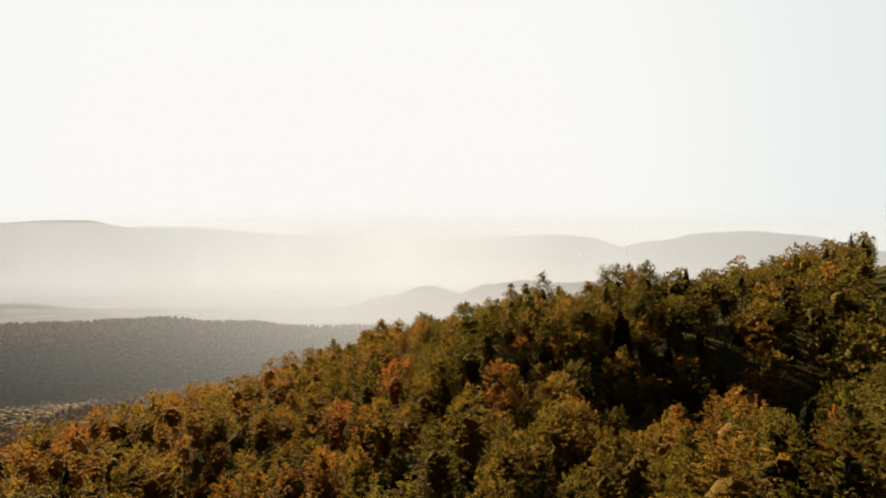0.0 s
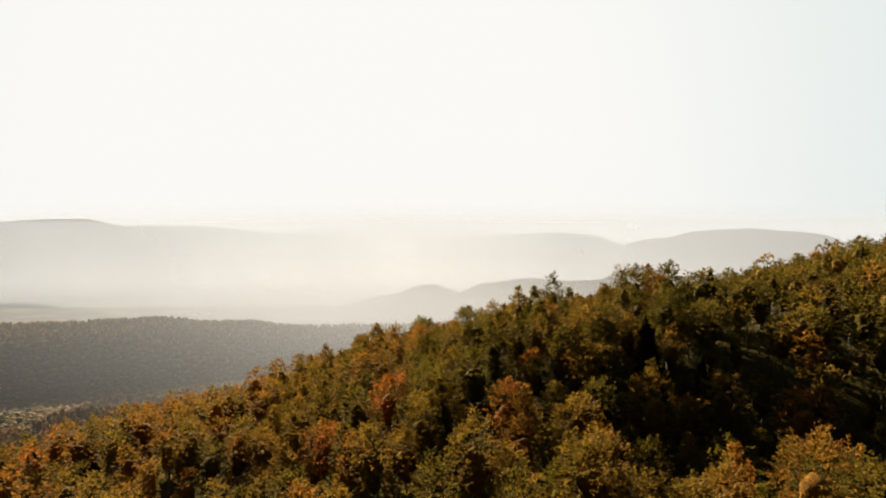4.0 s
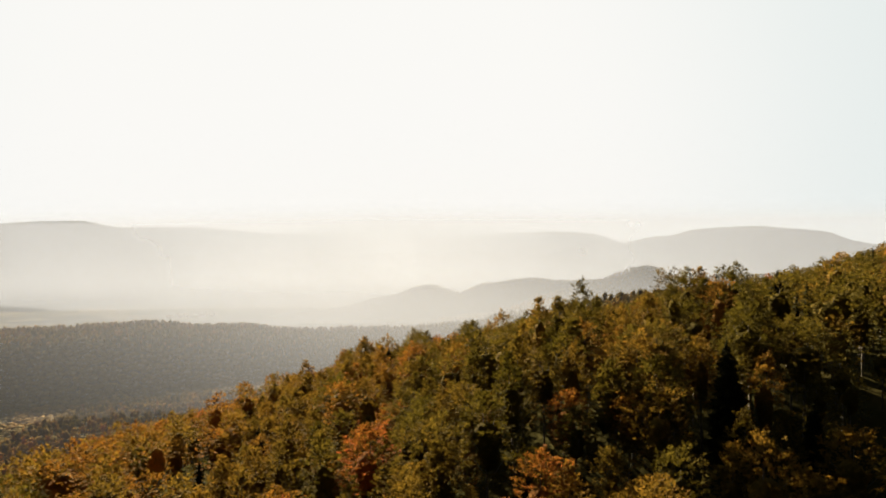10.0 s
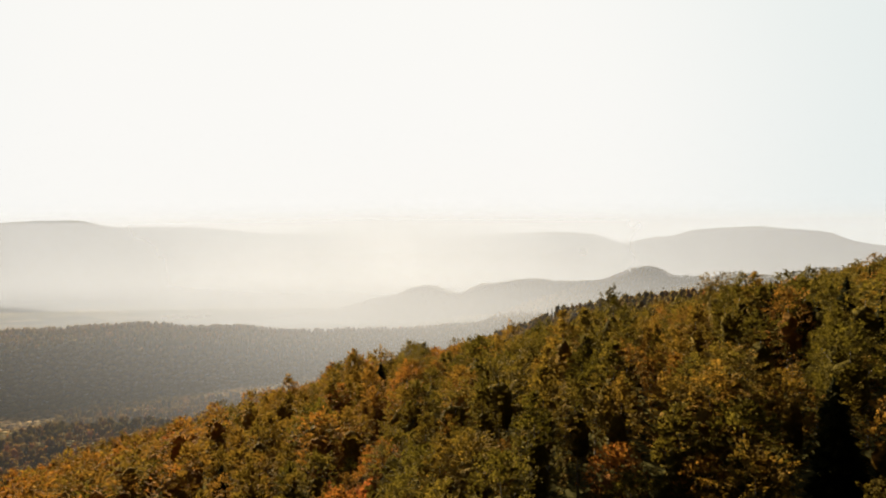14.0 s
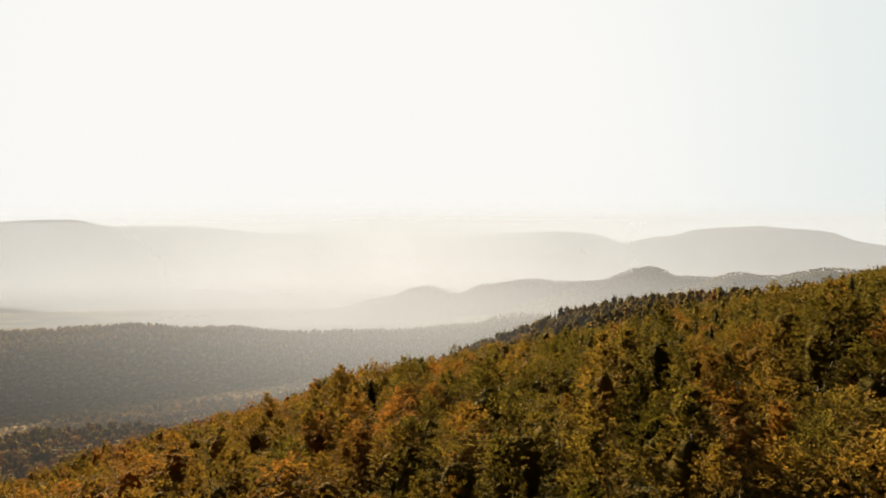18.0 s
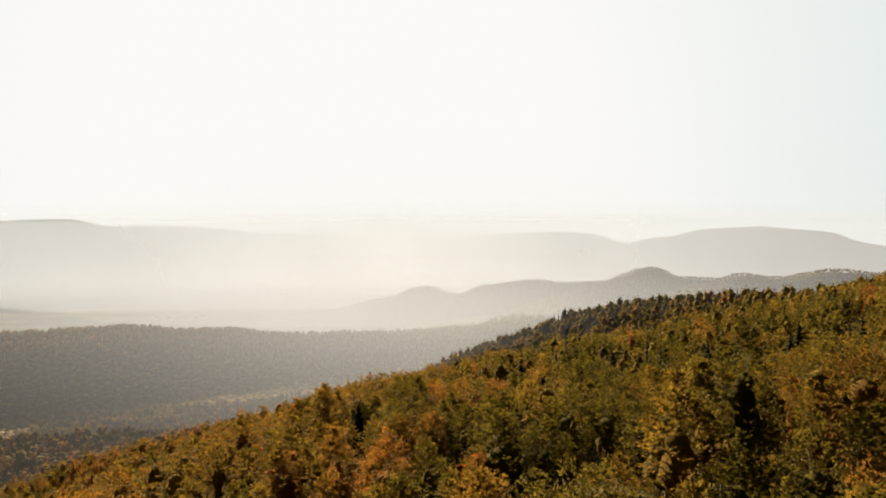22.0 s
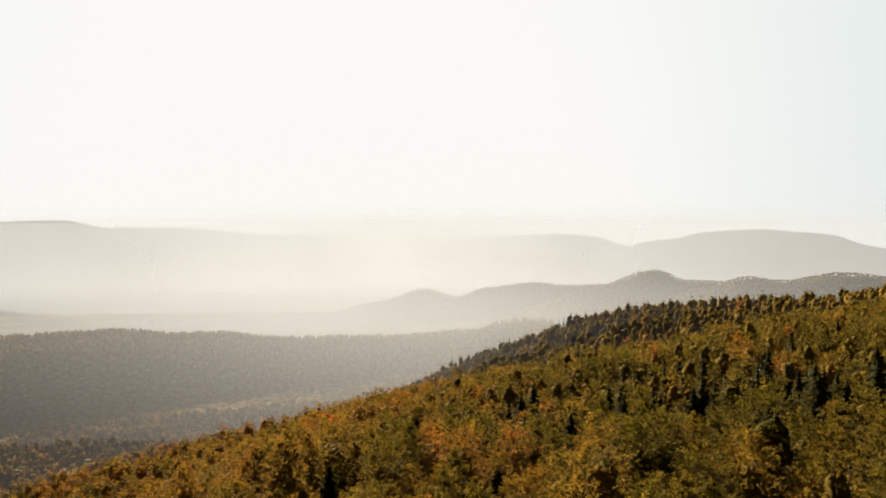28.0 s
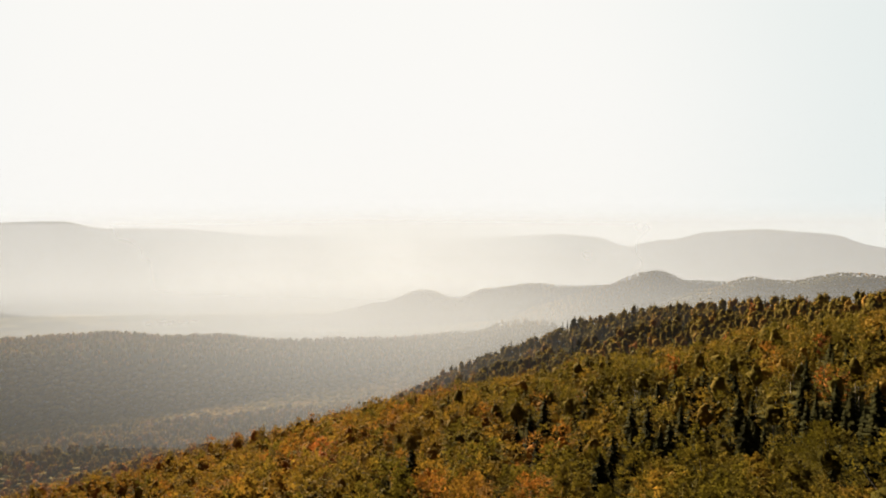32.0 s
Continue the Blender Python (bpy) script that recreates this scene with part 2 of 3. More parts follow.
def grid_mesh(name, xs, ys, zs):
    nx, ny = len(xs), len(ys)
    co = np.empty((ny, nx, 3))
    co[..., 0], co[..., 1], co[..., 2] = xs[None, :], ys[:, None], zs
    i = np.arange(nx * ny).reshape(ny, nx)
    f = np.stack([i[:-1, :-1], i[:-1, 1:], i[1:, 1:], i[1:, :-1]], -1).reshape(-1, 4)
    return mesh_of(name, co.reshape(-1, 3), f)


def mesh_of(name, co, faces, slots=None, smooth=False):
    me = bpy.data.meshes.new(name)
    n, k = faces.shape
    me.vertices.add(len(co))
    me.vertices.foreach_set("co", np.ascontiguousarray(co, np.float32).ravel())
    me.loops.add(n * k)
    me.loops.foreach_set("vertex_index", np.ascontiguousarray(faces, np.int32).ravel())
    me.polygons.add(n)
    me.polygons.foreach_set("loop_start", np.arange(0, n * k, k, dtype=np.int32))
    if slots is not None:
        me.polygons.foreach_set("material_index", np.ascontiguousarray(slots, np.int32))
    me.polygons.foreach_set("use_smooth", np.full(n, smooth))
    me.update(calc_edges=True)
    return me


def spread(lo, hi, centre, n, bend):
    u = np.linspace(-1, 1, n)
    s = np.sinh(bend * u) / math.sinh(bend)
    return np.where(s < 0, centre + s * (centre - lo), centre + s * (hi - centre))


gx = spread(-4850, 4850, 0, 241, 3.6)
gy = spread(-2500, 4850, 320, 251, 3.2)
GX, GY = np.meshgrid(gx, gy)
ground = new("ground", grid_mesh("ground", gx, gy, land(GX, GY)))
ground.data.polygons.foreach_set("use_smooth", np.full(len(ground.data.polygons), True))
ground.data.materials.append(ground_material())
tagged(ground, "dark leaf-littered mountain slopes, valley floor and hazy ranges", "ground", kind="structure")


# ---------------------------------------------------------------- sheets that stand in for haze in the valley
def haze_material(name, density, glow_x, wide, rest, top, soft, bottom, tone):
    """A sheet that stands in for haze: lets most light pass and scatters the sun on; thickest towards glow_x to imitate
    the sun's glow, thinning out upwards and at the bottom.
    """
    m = bpy.data.materials.new(name)
    m.use_nodes = True
    t = m.node_tree
    t.nodes.clear()
    geo = t.nodes.new("ShaderNodeNewGeometry")
    sep = t.nodes.new("ShaderNodeSeparateXYZ")
    t.links.new(geo.outputs["Position"], sep.inputs[0])
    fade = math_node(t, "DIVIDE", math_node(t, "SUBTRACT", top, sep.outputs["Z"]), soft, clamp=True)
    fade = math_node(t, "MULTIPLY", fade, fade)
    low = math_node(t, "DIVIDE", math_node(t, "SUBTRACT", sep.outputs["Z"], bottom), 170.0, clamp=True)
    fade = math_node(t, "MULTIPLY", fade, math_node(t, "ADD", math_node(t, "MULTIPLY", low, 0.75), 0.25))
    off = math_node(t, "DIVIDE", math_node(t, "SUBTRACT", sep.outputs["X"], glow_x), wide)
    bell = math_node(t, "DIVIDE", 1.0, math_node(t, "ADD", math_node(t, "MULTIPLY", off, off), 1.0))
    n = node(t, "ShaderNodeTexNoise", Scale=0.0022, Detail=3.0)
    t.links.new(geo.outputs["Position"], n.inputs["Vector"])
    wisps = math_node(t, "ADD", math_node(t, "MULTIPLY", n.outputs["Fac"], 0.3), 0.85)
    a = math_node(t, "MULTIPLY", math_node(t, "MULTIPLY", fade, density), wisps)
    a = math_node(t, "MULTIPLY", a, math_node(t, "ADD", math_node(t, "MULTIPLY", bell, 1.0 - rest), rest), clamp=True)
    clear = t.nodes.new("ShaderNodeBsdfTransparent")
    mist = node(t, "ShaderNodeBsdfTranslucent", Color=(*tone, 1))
    mix = t.nodes.new("ShaderNodeMixShader")
    out = t.nodes.new("ShaderNodeOutputMaterial")
    t.links.new(a, mix.inputs["Fac"])
    t.links.new(clear.outputs[0], mix.inputs[1])
    t.links.new(mist.outputs[0], mix.inputs[2])
    t.links.new(mix.outputs[0], out.inputs["Surface"])
    return m


# distance along the flight line, density, where it is thickest to imitate the sun's glow, how wide, share that lies
# everywhere, top, height of the soft upper edge, bottom, colour
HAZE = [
    # the two nearest sheets also lift the dark ridge like lens glare
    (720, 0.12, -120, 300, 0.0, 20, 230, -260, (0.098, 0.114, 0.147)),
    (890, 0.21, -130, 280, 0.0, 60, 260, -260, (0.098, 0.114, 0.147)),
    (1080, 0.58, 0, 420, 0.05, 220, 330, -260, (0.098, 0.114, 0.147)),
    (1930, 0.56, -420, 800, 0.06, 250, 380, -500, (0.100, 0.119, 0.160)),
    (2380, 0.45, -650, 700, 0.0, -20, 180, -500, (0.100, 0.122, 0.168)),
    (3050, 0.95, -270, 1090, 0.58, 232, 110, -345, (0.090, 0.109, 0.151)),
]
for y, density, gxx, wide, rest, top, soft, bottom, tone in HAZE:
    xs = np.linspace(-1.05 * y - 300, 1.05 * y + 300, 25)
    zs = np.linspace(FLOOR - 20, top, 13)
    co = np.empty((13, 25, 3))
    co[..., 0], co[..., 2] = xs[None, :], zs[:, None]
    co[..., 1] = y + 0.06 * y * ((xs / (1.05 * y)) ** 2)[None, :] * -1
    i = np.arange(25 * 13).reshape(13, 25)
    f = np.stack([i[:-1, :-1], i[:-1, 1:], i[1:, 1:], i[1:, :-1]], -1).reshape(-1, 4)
    ob = new("haze_sheet", mesh_of("haze_sheet", co.reshape(-1, 3), f, smooth=True))
    ob.data.materials.append(haze_material("haze_sheet_tint", density, gxx, wide, rest, top, soft, bottom, tone))
    tagged(ob, "upright translucent sheet standing in for sunlit haze in the valley", "haze", "valley haze", "stuff")


# ---------------------------------------------------------------- trees
def tube(path, radii, sides=6):
    """A tapered limb along a path of points."""
    path = np.asarray(path, float)
    rings = []
    for k, (p, r) in enumerate(zip(path, radii)):
        d = path[min(k + 1, len(path) - 1)] - path[max(k - 1, 0)]
        d = d / np.linalg.norm(d)
        a = np.cross(d, (0.3, 0.9, 0.1))
        a /= np.linalg.norm(a)
        b = np.cross(d, a)
        w = np.arange(sides) * 2 * math.pi / sides
        rings.append(p + r * (np.cos(w)[:, None] * a + np.sin(w)[:, None] * b))
    co = np.concatenate(rings)
    f = []
    for k in range(len(path) - 1):
        for s in range(sides):
            q = (s + 1) % sides
            a, b, c, d = k * sides + s, k * sides + q, (k + 1) * sides + q, (k + 1) * sides + s
            f += [(a, b, c), (a, c, d)]
    return co, np.array(f)


def joined(pieces):
    co, fa, n = [], [], 0
    for c, f in pieces:
        co.append(c)
        fa.append(f + n)
        n += len(c)
    return np.concatenate(co), np.concatenate(fa)


def blob(rng, c, r, squash=1.0):
    """A rough low ball, for crowns that stay far off."""
    u = np.array([(0, 0, 1)] + [(math.cos(a) * 0.85, math.sin(a) * 0.85, 0.5) for a in np.arange(5) * 1.257]
                 + [(math.cos(a) * 0.95, math.sin(a) * 0.95, -0.35) for a in np.arange(5) * 1.257 + 0.63] + [(0, 0, -1)])
    f = []
    for k in range(5):
        q = (k + 1) % 5
        f += [(0, 1 + k, 1 + q), (1 + k, 6 + k, 1 + q), (1 + q, 6 + k, 6 + q), (6 + k, 11, 6 + q)]
    co = u * rng.uniform(0.72, 1.15, (12, 1)) * r * np.array([1, 1, squash]) + c
    return co, np.array(f)


def unit(v):
    return v / np.maximum(np.linalg.norm(v, axis=-1, keepdims=True), 1e-6)


def broadleaf(seed, height, radius, n_lobes, grid, n_sprays, per_spray, leaf, low=0.30, pointed=0.0, sides=7, heart=0.68):
    """Trunk, limbs and crown of one broadleaf tree: a lobed mass of shelving foliage, fringed with flat fans of leaves."""
    rng = np.random.RandomState(seed)
    z_top, z_low = height, height * low
    peak = 0.44 + 0.24 * pointed
    lean = rng.normal(0, 0.08, 2) * radius

    def dome(v, a):
        """Point of the smooth crown, v from the top to the lowest twigs."""
        up = np.clip(v / peak, 0, 1)
        r = np.where(v < peak, (1 - (1 - up) ** (2.3 - 0.5 * pointed)) ** (0.47 + 0.2 * pointed), 1 - 0.55 * (np.clip(v - peak, 0, 1) / (1 - peak)) ** 2)
        return np.stack([radius * r * np.cos(a) + lean[0] * (1 - v), radius * r * np.sin(a) + lean[1] * (1 - v), z_top - (z_top - z_low) * v], -1)

    k = np.arange(n_lobes)
    lobe_v = np.clip(((k + rng.uniform(0, 0.7, n_lobes)) / n_lobes) ** 0.85 * 0.95, 0, 1)
    lobes = dome(lobe_v, k * 2.4 + rng.uniform(-0.4, 0.4, n_lobes))
    wide = radius * rng.uniform(0.22, 0.36, n_lobes)
    strong = rng.uniform(0.15, 0.46, n_lobes)
    mid = np.array([0, 0, z_low + 0.42 * (z_top - z_low)])

    def swell(p):
        d2 = ((p[:, None, :] - lobes[None]) ** 2).sum(2)
        bump = (strong * np.exp(-d2 / (2 * wide ** 2))).max(1)
        axis = np.stack([np.zeros(len(p)), np.zeros(len(p)), np.minimum(p[:, 2], mid[2] + 0.6 * (p[:, 2] - mid[2]))], 1)
        return axis + (p - axis) * (0.74 + bump)[:, None], unit(p - axis)

    trunk_path = [(0, 0, -1.5), (rng.normal(0, 0.1), rng.normal(0, 0.1), height * 0.3), (rng.normal(0, 0.2), rng.normal(0, 0.2), height * 0.6), (lean[0], lean[1], height * 0.84)]
    trunk = tube(trunk_path, (0.30, 0.22, 0.14, 0.04), sides)
    limbs = []
    for c in lobes[3:9]:
        z0 = max(height * 0.25, c[2] - np.hypot(c[0], c[1]) * 1.1)
        foot = np.array([0, 0, z0])
        tip = foot + (c - foot) * 0.7
        limbs.append(tube([foot, foot + (tip - foot) * 0.5 + np.array([0, 0, -0.25]), tip], (0.10, 0.06, 0.025), 4))

    # the closed mass of foliage, in uneven shelves
    na, nv = grid
    vv, aa = np.meshgrid(0.012 + 0.988 * np.linspace(0.0, 1.0, nv) ** 1.5, np.arange(na) * 2 * math.pi / na, indexing="ij")
    aa = aa + (np.arange(nv) % 2)[:, None] * math.pi / na + rng.normal(0, 0.18, (nv, na)) * 2 * math.pi / na
    p, out = swell(dome(vv.ravel(), aa.ravel()))
    step = (z_top - z_low) / nv
    coarse = max(3, na // 4)
    shelf = rng.normal(0, 1, (nv, coarse))
    at = np.arange(na) * coarse / na
    i0 = at.astype(int)
    shelf = shelf[:, i0] * (1 - (at - i0)) + shelf[:, (i0 + 1) % coarse] * (at - i0)
    p = mid + (p - mid) * heart
    push = (0.42 * shelf + 0.30 * rng.normal(0, 1, (nv, na))) * np.minimum(step, 0.8) * (0.35 + 0.65 * np.clip(vv * 5, 0, 1))
    p = p + out * push.reshape(-1, 1) * np.array([1, 1, 0.5]) - np.array([0, 0, 0.3]) * np.clip(push.reshape(-1, 1), 0, 1)
    i = np.arange(na * nv).reshape(nv, na)
    a, b, c, d = i[:-1], np.roll(i, -1, 1)[:-1], np.roll(i, -1, 1)[1:], i[1:]
    lid = [(0, q, q + 1) for q in range(1, na - 1)] + [(i[-1, 0], i[-1, q + 1], i[-1, q]) for q in range(1, na - 1)]
    crown = [(p, np.concatenate([np.stack([a, d, c], -1).reshape(-1, 3), np.stack([a, c, b], -1).reshape(-1, 3), np.array(lid)]))]

    # fans of leaves that stand out of it
    m = n_sprays
    p, u = swell(dome(((np.arange(m) + rng.uniform(0, 1, m)) / m) ** 1.35, np.arange(m) * 2.39996 + rng.normal(0, 0.12, m)))
    p = mid + (p - mid) * rng.uniform(0.76, 1.04, (m, 1))
    axis = unit(u * np.array([1, 1, 0.7]) + np.array([0, 0, 0.30]) + rng.normal(0, 0.30, (m, 3)))
    up = unit(np.array([0, 0, 1.0]) + 0.55 * u + rng.normal(0, 0.25, (m, 3)))
    up = unit(up - axis * (up * axis).sum(1, keepdims=True))
    across = np.cross(up, axis)
    span = (radius * rng.uniform(0.14, 0.29, m))[:, None]
    at = rng.uniform(-0.5, 1.0, (m, per_spray)) * span
    aside = rng.uniform(-1, 1, (m, per_spray)) * span * 0.6 * (1 - 0.6 * np.clip(at / span, 0, 1))
    lift = rng.normal(0, 0.10, (m, per_spray)) * span - 0.2 * np.clip(at, 0, 9) ** 2 / span
    q = p[:, None] + axis[:, None] * at[..., None] + across[:, None] * aside[..., None] + up[:, None] * lift[..., None]
    way = unit(axis[:, None] * 0.7 + across[:, None] * np.sign(aside)[..., None] * 0.7 + rng.normal(0, 0.3, (m, per_spray, 3)))
    side = unit(np.cross(unit(up[:, None] + rng.normal(0, 0.28, (m, per_spray, 3))), way))
    s = leaf * rng.uniform(0.6, 1.35, (m, per_spray, 1))
    w = s * rng.uniform(0.36, 0.62, (m, per_spray, 1))
    co = np.stack([q + way * s, q - way * s * 0.55 - side * w, q - way * s * 0.55 + side * w], 2).reshape(-1, 3)
    crown.append((co, np.arange(len(co)).reshape(-1, 3)))
    return trunk, limbs, joined(crown)


def spruce(seed, height, radius, layers, per_layer, rich=True):
    rng = np.random.RandomState(seed)
    trunk = tube([(0, 0, -1.5), (0, 0, height * 0.5), (0, 0, height)], (0.30, 0.17, 0.02), 6)
    pieces = []
    for k in range(layers):
        u = k / (layers - 1)
        z = height * (0.22 + 0.76 * u ** 0.9)
        r = radius * (1 - u) ** 0.72 * rng.uniform(0.85, 1.1) + 0.22
        n = max(5, int(per_layer * (1 - 0.5 * u)))
        for b in range(n):
            a = b * 2 * math.pi / n + rng.uniform(-0.3, 0.3) + k
            rr = r * rng.uniform(0.75, 1.15)
            out = np.array([math.cos(a), math.sin(a), 0])
            side = np.array([-out[1], out[0], 0])
            z = height * (0.22 + 0.76 * u ** 0.9) + rng.uniform(-0.6, 0.6) * height / layers
            drop = rr * rng.uniform(0.25, 0.55)
            w = 0.22 + rr * 0.24
            base = np.array([0, 0, z + 0.25])
            tip = out * rr + np.array([0, 0, z - drop + rr * 0.12])
            mid = out * rr * 0.55 + np.array([0, 0, z - drop * 0.35])
            co = [base, mid - side * w - np.array([0, 0, w * 0.6]), tip, mid + side * w - np.array([0, 0, w * 0.6]), mid + np.array([0, 0, 0.12])]
            fs = [(0, 1, 4), (1, 2, 4), (2, 3, 4), (3, 0, 4)]
            if rich:
                low = mid - np.array([0, 0, w * 1.5]) + out * 0.1
                co += [low, mid - side * w * 1.5 + out * w * 0.9 - np.array([0, 0, w]), mid + side * w * 1.5 + out * w * 0.9 - np.array([0, 0, w])]
                fs += [(4, 1, 6), (4, 3, 7), (0, 5, 2)]
            pieces.append((np.array(co), np.array(fs)))
    a = np.arange(7) * 2 * math.pi / 7
    rings = [(0.24, 0.30), (0.5, 0.25), (0.75, 0.14), (1.0, 0.02)]
    co = np.concatenate([np.stack([np.cos(a) * radius * k, np.sin(a) * radius * k, np.full(7, height * u)], 1) * np.array([1, 1, 1]) for u, k in rings])
    fs = [t for q in range(3) for k in range(7) for t in ((q * 7 + k, q * 7 + (k + 1) % 7, q * 7 + 7 + k), (q * 7 + (k + 1) % 7, q * 7 + 7 + (k + 1) % 7, q * 7 + 7 + k))]
    pieces.append((co, np.array(fs)))
    return trunk, None, joined(pieces)


rng = np.random.RandomState(11)


def scatter(x0, x1, y0, y1, step, keep):
    """Jittered rows of places."""
    xs, ys = np.meshgrid(np.arange(x0, x1, step), np.arange(y0, y1, step))
    xs = xs + (np.arange(len(xs)) % 2)[:, None] * step / 2
    p = np.stack([xs.ravel(), ys.ravel()], 1) + rng.uniform(-0.42, 0.42, (xs.size, 2)) * step
    return p[keep(p[:, 0], p[:, 1])]


def tint_of(p):
    """Which kind stands where: drifts of spruce, ochre, olive and orange trees."""
    a = wave_noise(p[:, 0], p[:, 1], 130, 31) + rng.normal(0, 0.55, len(p))
    b = wave_noise(p[:, 0], p[:, 1], 90, 37) + rng.normal(0, 0.6, len(p))
    warm = np.clip(0.12 - p[:, 0] / 120, -0.5, 0.6)
    out = np.where(a + warm > 0.03, "ochre", "olive").astype(object)
    out[b + warm > np.where(p[:, 1] > 350, 1.05, 0.85)] = "orange"
    out[rng.uniform(size=len(p)) < np.where(p[:, 1] > 350, 0.006, 0.014)] = "red"
    # a spruce stand, thickened here and to the right to imitate shade too
    stand = 1.15 * np.exp(-((p[:, 0] - 84) ** 2 + (p[:, 1] - 380) ** 2) / (2 * 38.0 ** 2))
    out[(wave_noise(p[:, 0], p[:, 1], 75, 41) + rng.normal(0, 0.45, len(p))) + stand + 0.22 * np.clip((p[:, 0] - 10) / 60, 0, 1) * (p[:, 1] > 200) - 0.25 * (p[:, 0] < -15) - 0.3 * (p[:, 0] < -260) - 0.35 * ((p[:, 0] > -10) & (p[:, 1] < 230)) - 0.35 * (p[:, 1] > 500) - 0.8 * ((p[:, 0] > -10) & (p[:, 0] < 80) & (p[:, 1] > 180) & (p[:, 1] < 310)) > 0.70] = "spruce"
    for x, y, kind in ACCENTS:
        far = np.hypot(p[:, 0] - x, p[:, 1] - y)
        if len(p) and far.min() < 6.5:
            out[far.argmin()] = kind
    return out


# single trees that stand out by their colour, at their places
ACCENTS = [(30, 82, "red"), (49, 82, "red"), (15, 97, "red"), (45, 95, "orange"), (-16, 187, "red"), (-84, 210, "orange"), (18, 127, "ochre"), (23, 118, "ochre"), (48, 146, "orange"), (28, 170, "orange"),
           (-20, 203, "orange"), (12, 196, "orange"), (7, 238, "red"), (-39, 274, "ochre"), (20, 199, "ochre"), (0, 210, "orange"), (-37, 420, "red"), (-45, 425, "red"), (-30, 430, "orange"), (44, 275, "orange"), (-3, 308, "ochre")]


def in_view(x, y):
    return (np.abs(x) < 0.78 * y + 14) & (y > 58)


NAMES = {"olive": "green_broadleaf_tree", "ochre": "golden_broadleaf_tree", "orange": "orange_broadleaf_tree", "red": "red_broadleaf_tree"}
LABELS = {
    "olive": "olive-green broadleaf tree in early autumn on the slope",
    "ochre": "golden-ochre autumn broadleaf tree with sunlit leaf tips",
    "orange": "orange-tinted autumn broadleaf tree among greener ones",
    "red": "red-orange autumn tree standing out in the forest",
    "spruce": "dark narrow spruce tree standing among broadleaf trees",
}

# ---- trees that the flight passes nearest: things of their own
NEAR_SHAPES, SIDE_SHAPES = [], []
for s, (h, r, nl, lo, pt) in enumerate([(23, 4.6, 15, 0.30, 0.2), (25, 4.4, 15, 0.28, 0.5), (21, 5.0, 17, 0.32, 0.0), (24, 4.0, 13, 0.28, 0.8), (20, 4.2, 13, 0.30, 0.3), (25, 5.3, 19, 0.32, 0.1), (22, 3.9, 12, 0.28, 1.0), (23, 4.8, 16, 0.30, 0.3)]):
    for shapes, fans, per, leaf in ((NEAR_SHAPES, 185, 20, 0.255), (SIDE_SHAPES, 150, 12, 0.375)):
        trunk, limbs, crown = broadleaf(100 + s, h, r, nl, (12, 8), fans, per, leaf, lo, pt, 5, 0.46)
        shapes.append((h, mesh_of("trunk", *joined([trunk] + limbs), smooth=True), mesh_of("crown", *crown, smooth=True)))
for h, me_t, me_c in NEAR_SHAPES + SIDE_SHAPES:
    me_t.materials.append(BEECH_BARK)
    me_c.materials.append(LEAVES["olive"])
SPRUCE_SHAPES = []
for s, (h, r) in enumerate([(24, 4.1), (20, 3.7), (25, 4.5)]):
    trunk, _, crown = spruce(200 + s, h, r, 30, 11)
    me_t, me_c = mesh_of("trunk", *trunk, smooth=True), mesh_of("crown", *crown)
    me_t.materials.append(SPRUCE_BARK)
    me_c.materials.append(LEAVES["spruce"])
    SPRUCE_SHAPES.append((h, me_t, me_c))


def part(name, me, parent, material=None, label=""):
    ob = new(name, me)
    ob.parent = parent
    if material is not None:
        ob.material_slots[0].link = "OBJECT"
        ob.material_slots[0].material = material
    return tagged(ob, label)


def near_zone(x, y):
    return (y > 58) & (y < 372) & (x > np.where(y > 240, -66, -56)) & (x < np.where(y > 240, 98, 74)) & in_view(x, y)


def plant(kind, x, y, z, turn, size, lean):
    if kind == "spruce":
        h, me_t, me_c = SPRUCE_SHAPES[int(turn * 7) % len(SPRUCE_SHAPES)]
        tree = new("spruce_tree")
        part("trunk", me_t, tree)
        part("crown", me_c, tree)
    else:
        h, me_t, me_c = (NEAR_SHAPES if z > -62 else SIDE_SHAPES)[int(turn * 11) % len(NEAR_SHAPES)]
        tree = new(NAMES[kind])
        part("trunk", me_t, tree)
        part("crown", me_c, tree, LEAVES[kind])
    tree.empty_display_size = 0.5
    tree.matrix_world = pose(x, y, z, lean[0], lean[1], math.degrees(turn)) @ Matrix.Diagonal((size[0], size[0], size[1], 1))
    tagged(tree, LABELS[kind], "tree", "spruces on the slope" if kind == "spruce" else "broadleaf trees on the slope")
    return tree


spots = scatter(-80, 108, 58, 376, 8.0, near_zone)
kinds = tint_of(spots)
heights = land(spots[:, 0], spots[:, 1])
for (x, y), kind, z in zip(spots, kinds, heights):
    big = rng.uniform(0.66, 1.16)
    plant(kind, x, y, z, rng.uniform(0, 6.28), (big * rng.uniform(0.9, 1.18), big), rng.normal(0, 2.2, 2))


# lower, closer trees fill the sunless hollow
spots = scatter(42, 108, 112, 180, 6.2, lambda x, y: near_zone(x, y) & (((x - 72) / 32) ** 2 + ((y - 143) / 28) ** 2 < 1))
heights = land(spots[:, 0], spots[:, 1])
for (x, y), z in zip(spots, heights):
    big = rng.uniform(0.45, 0.72)
    plant("spruce" if rng.uniform() < 0.25 else "olive", x, y, z, rng.uniform(0, 6.28), (big * rng.uniform(1.0, 1.25), big), rng.normal(0, 2.2, 2))


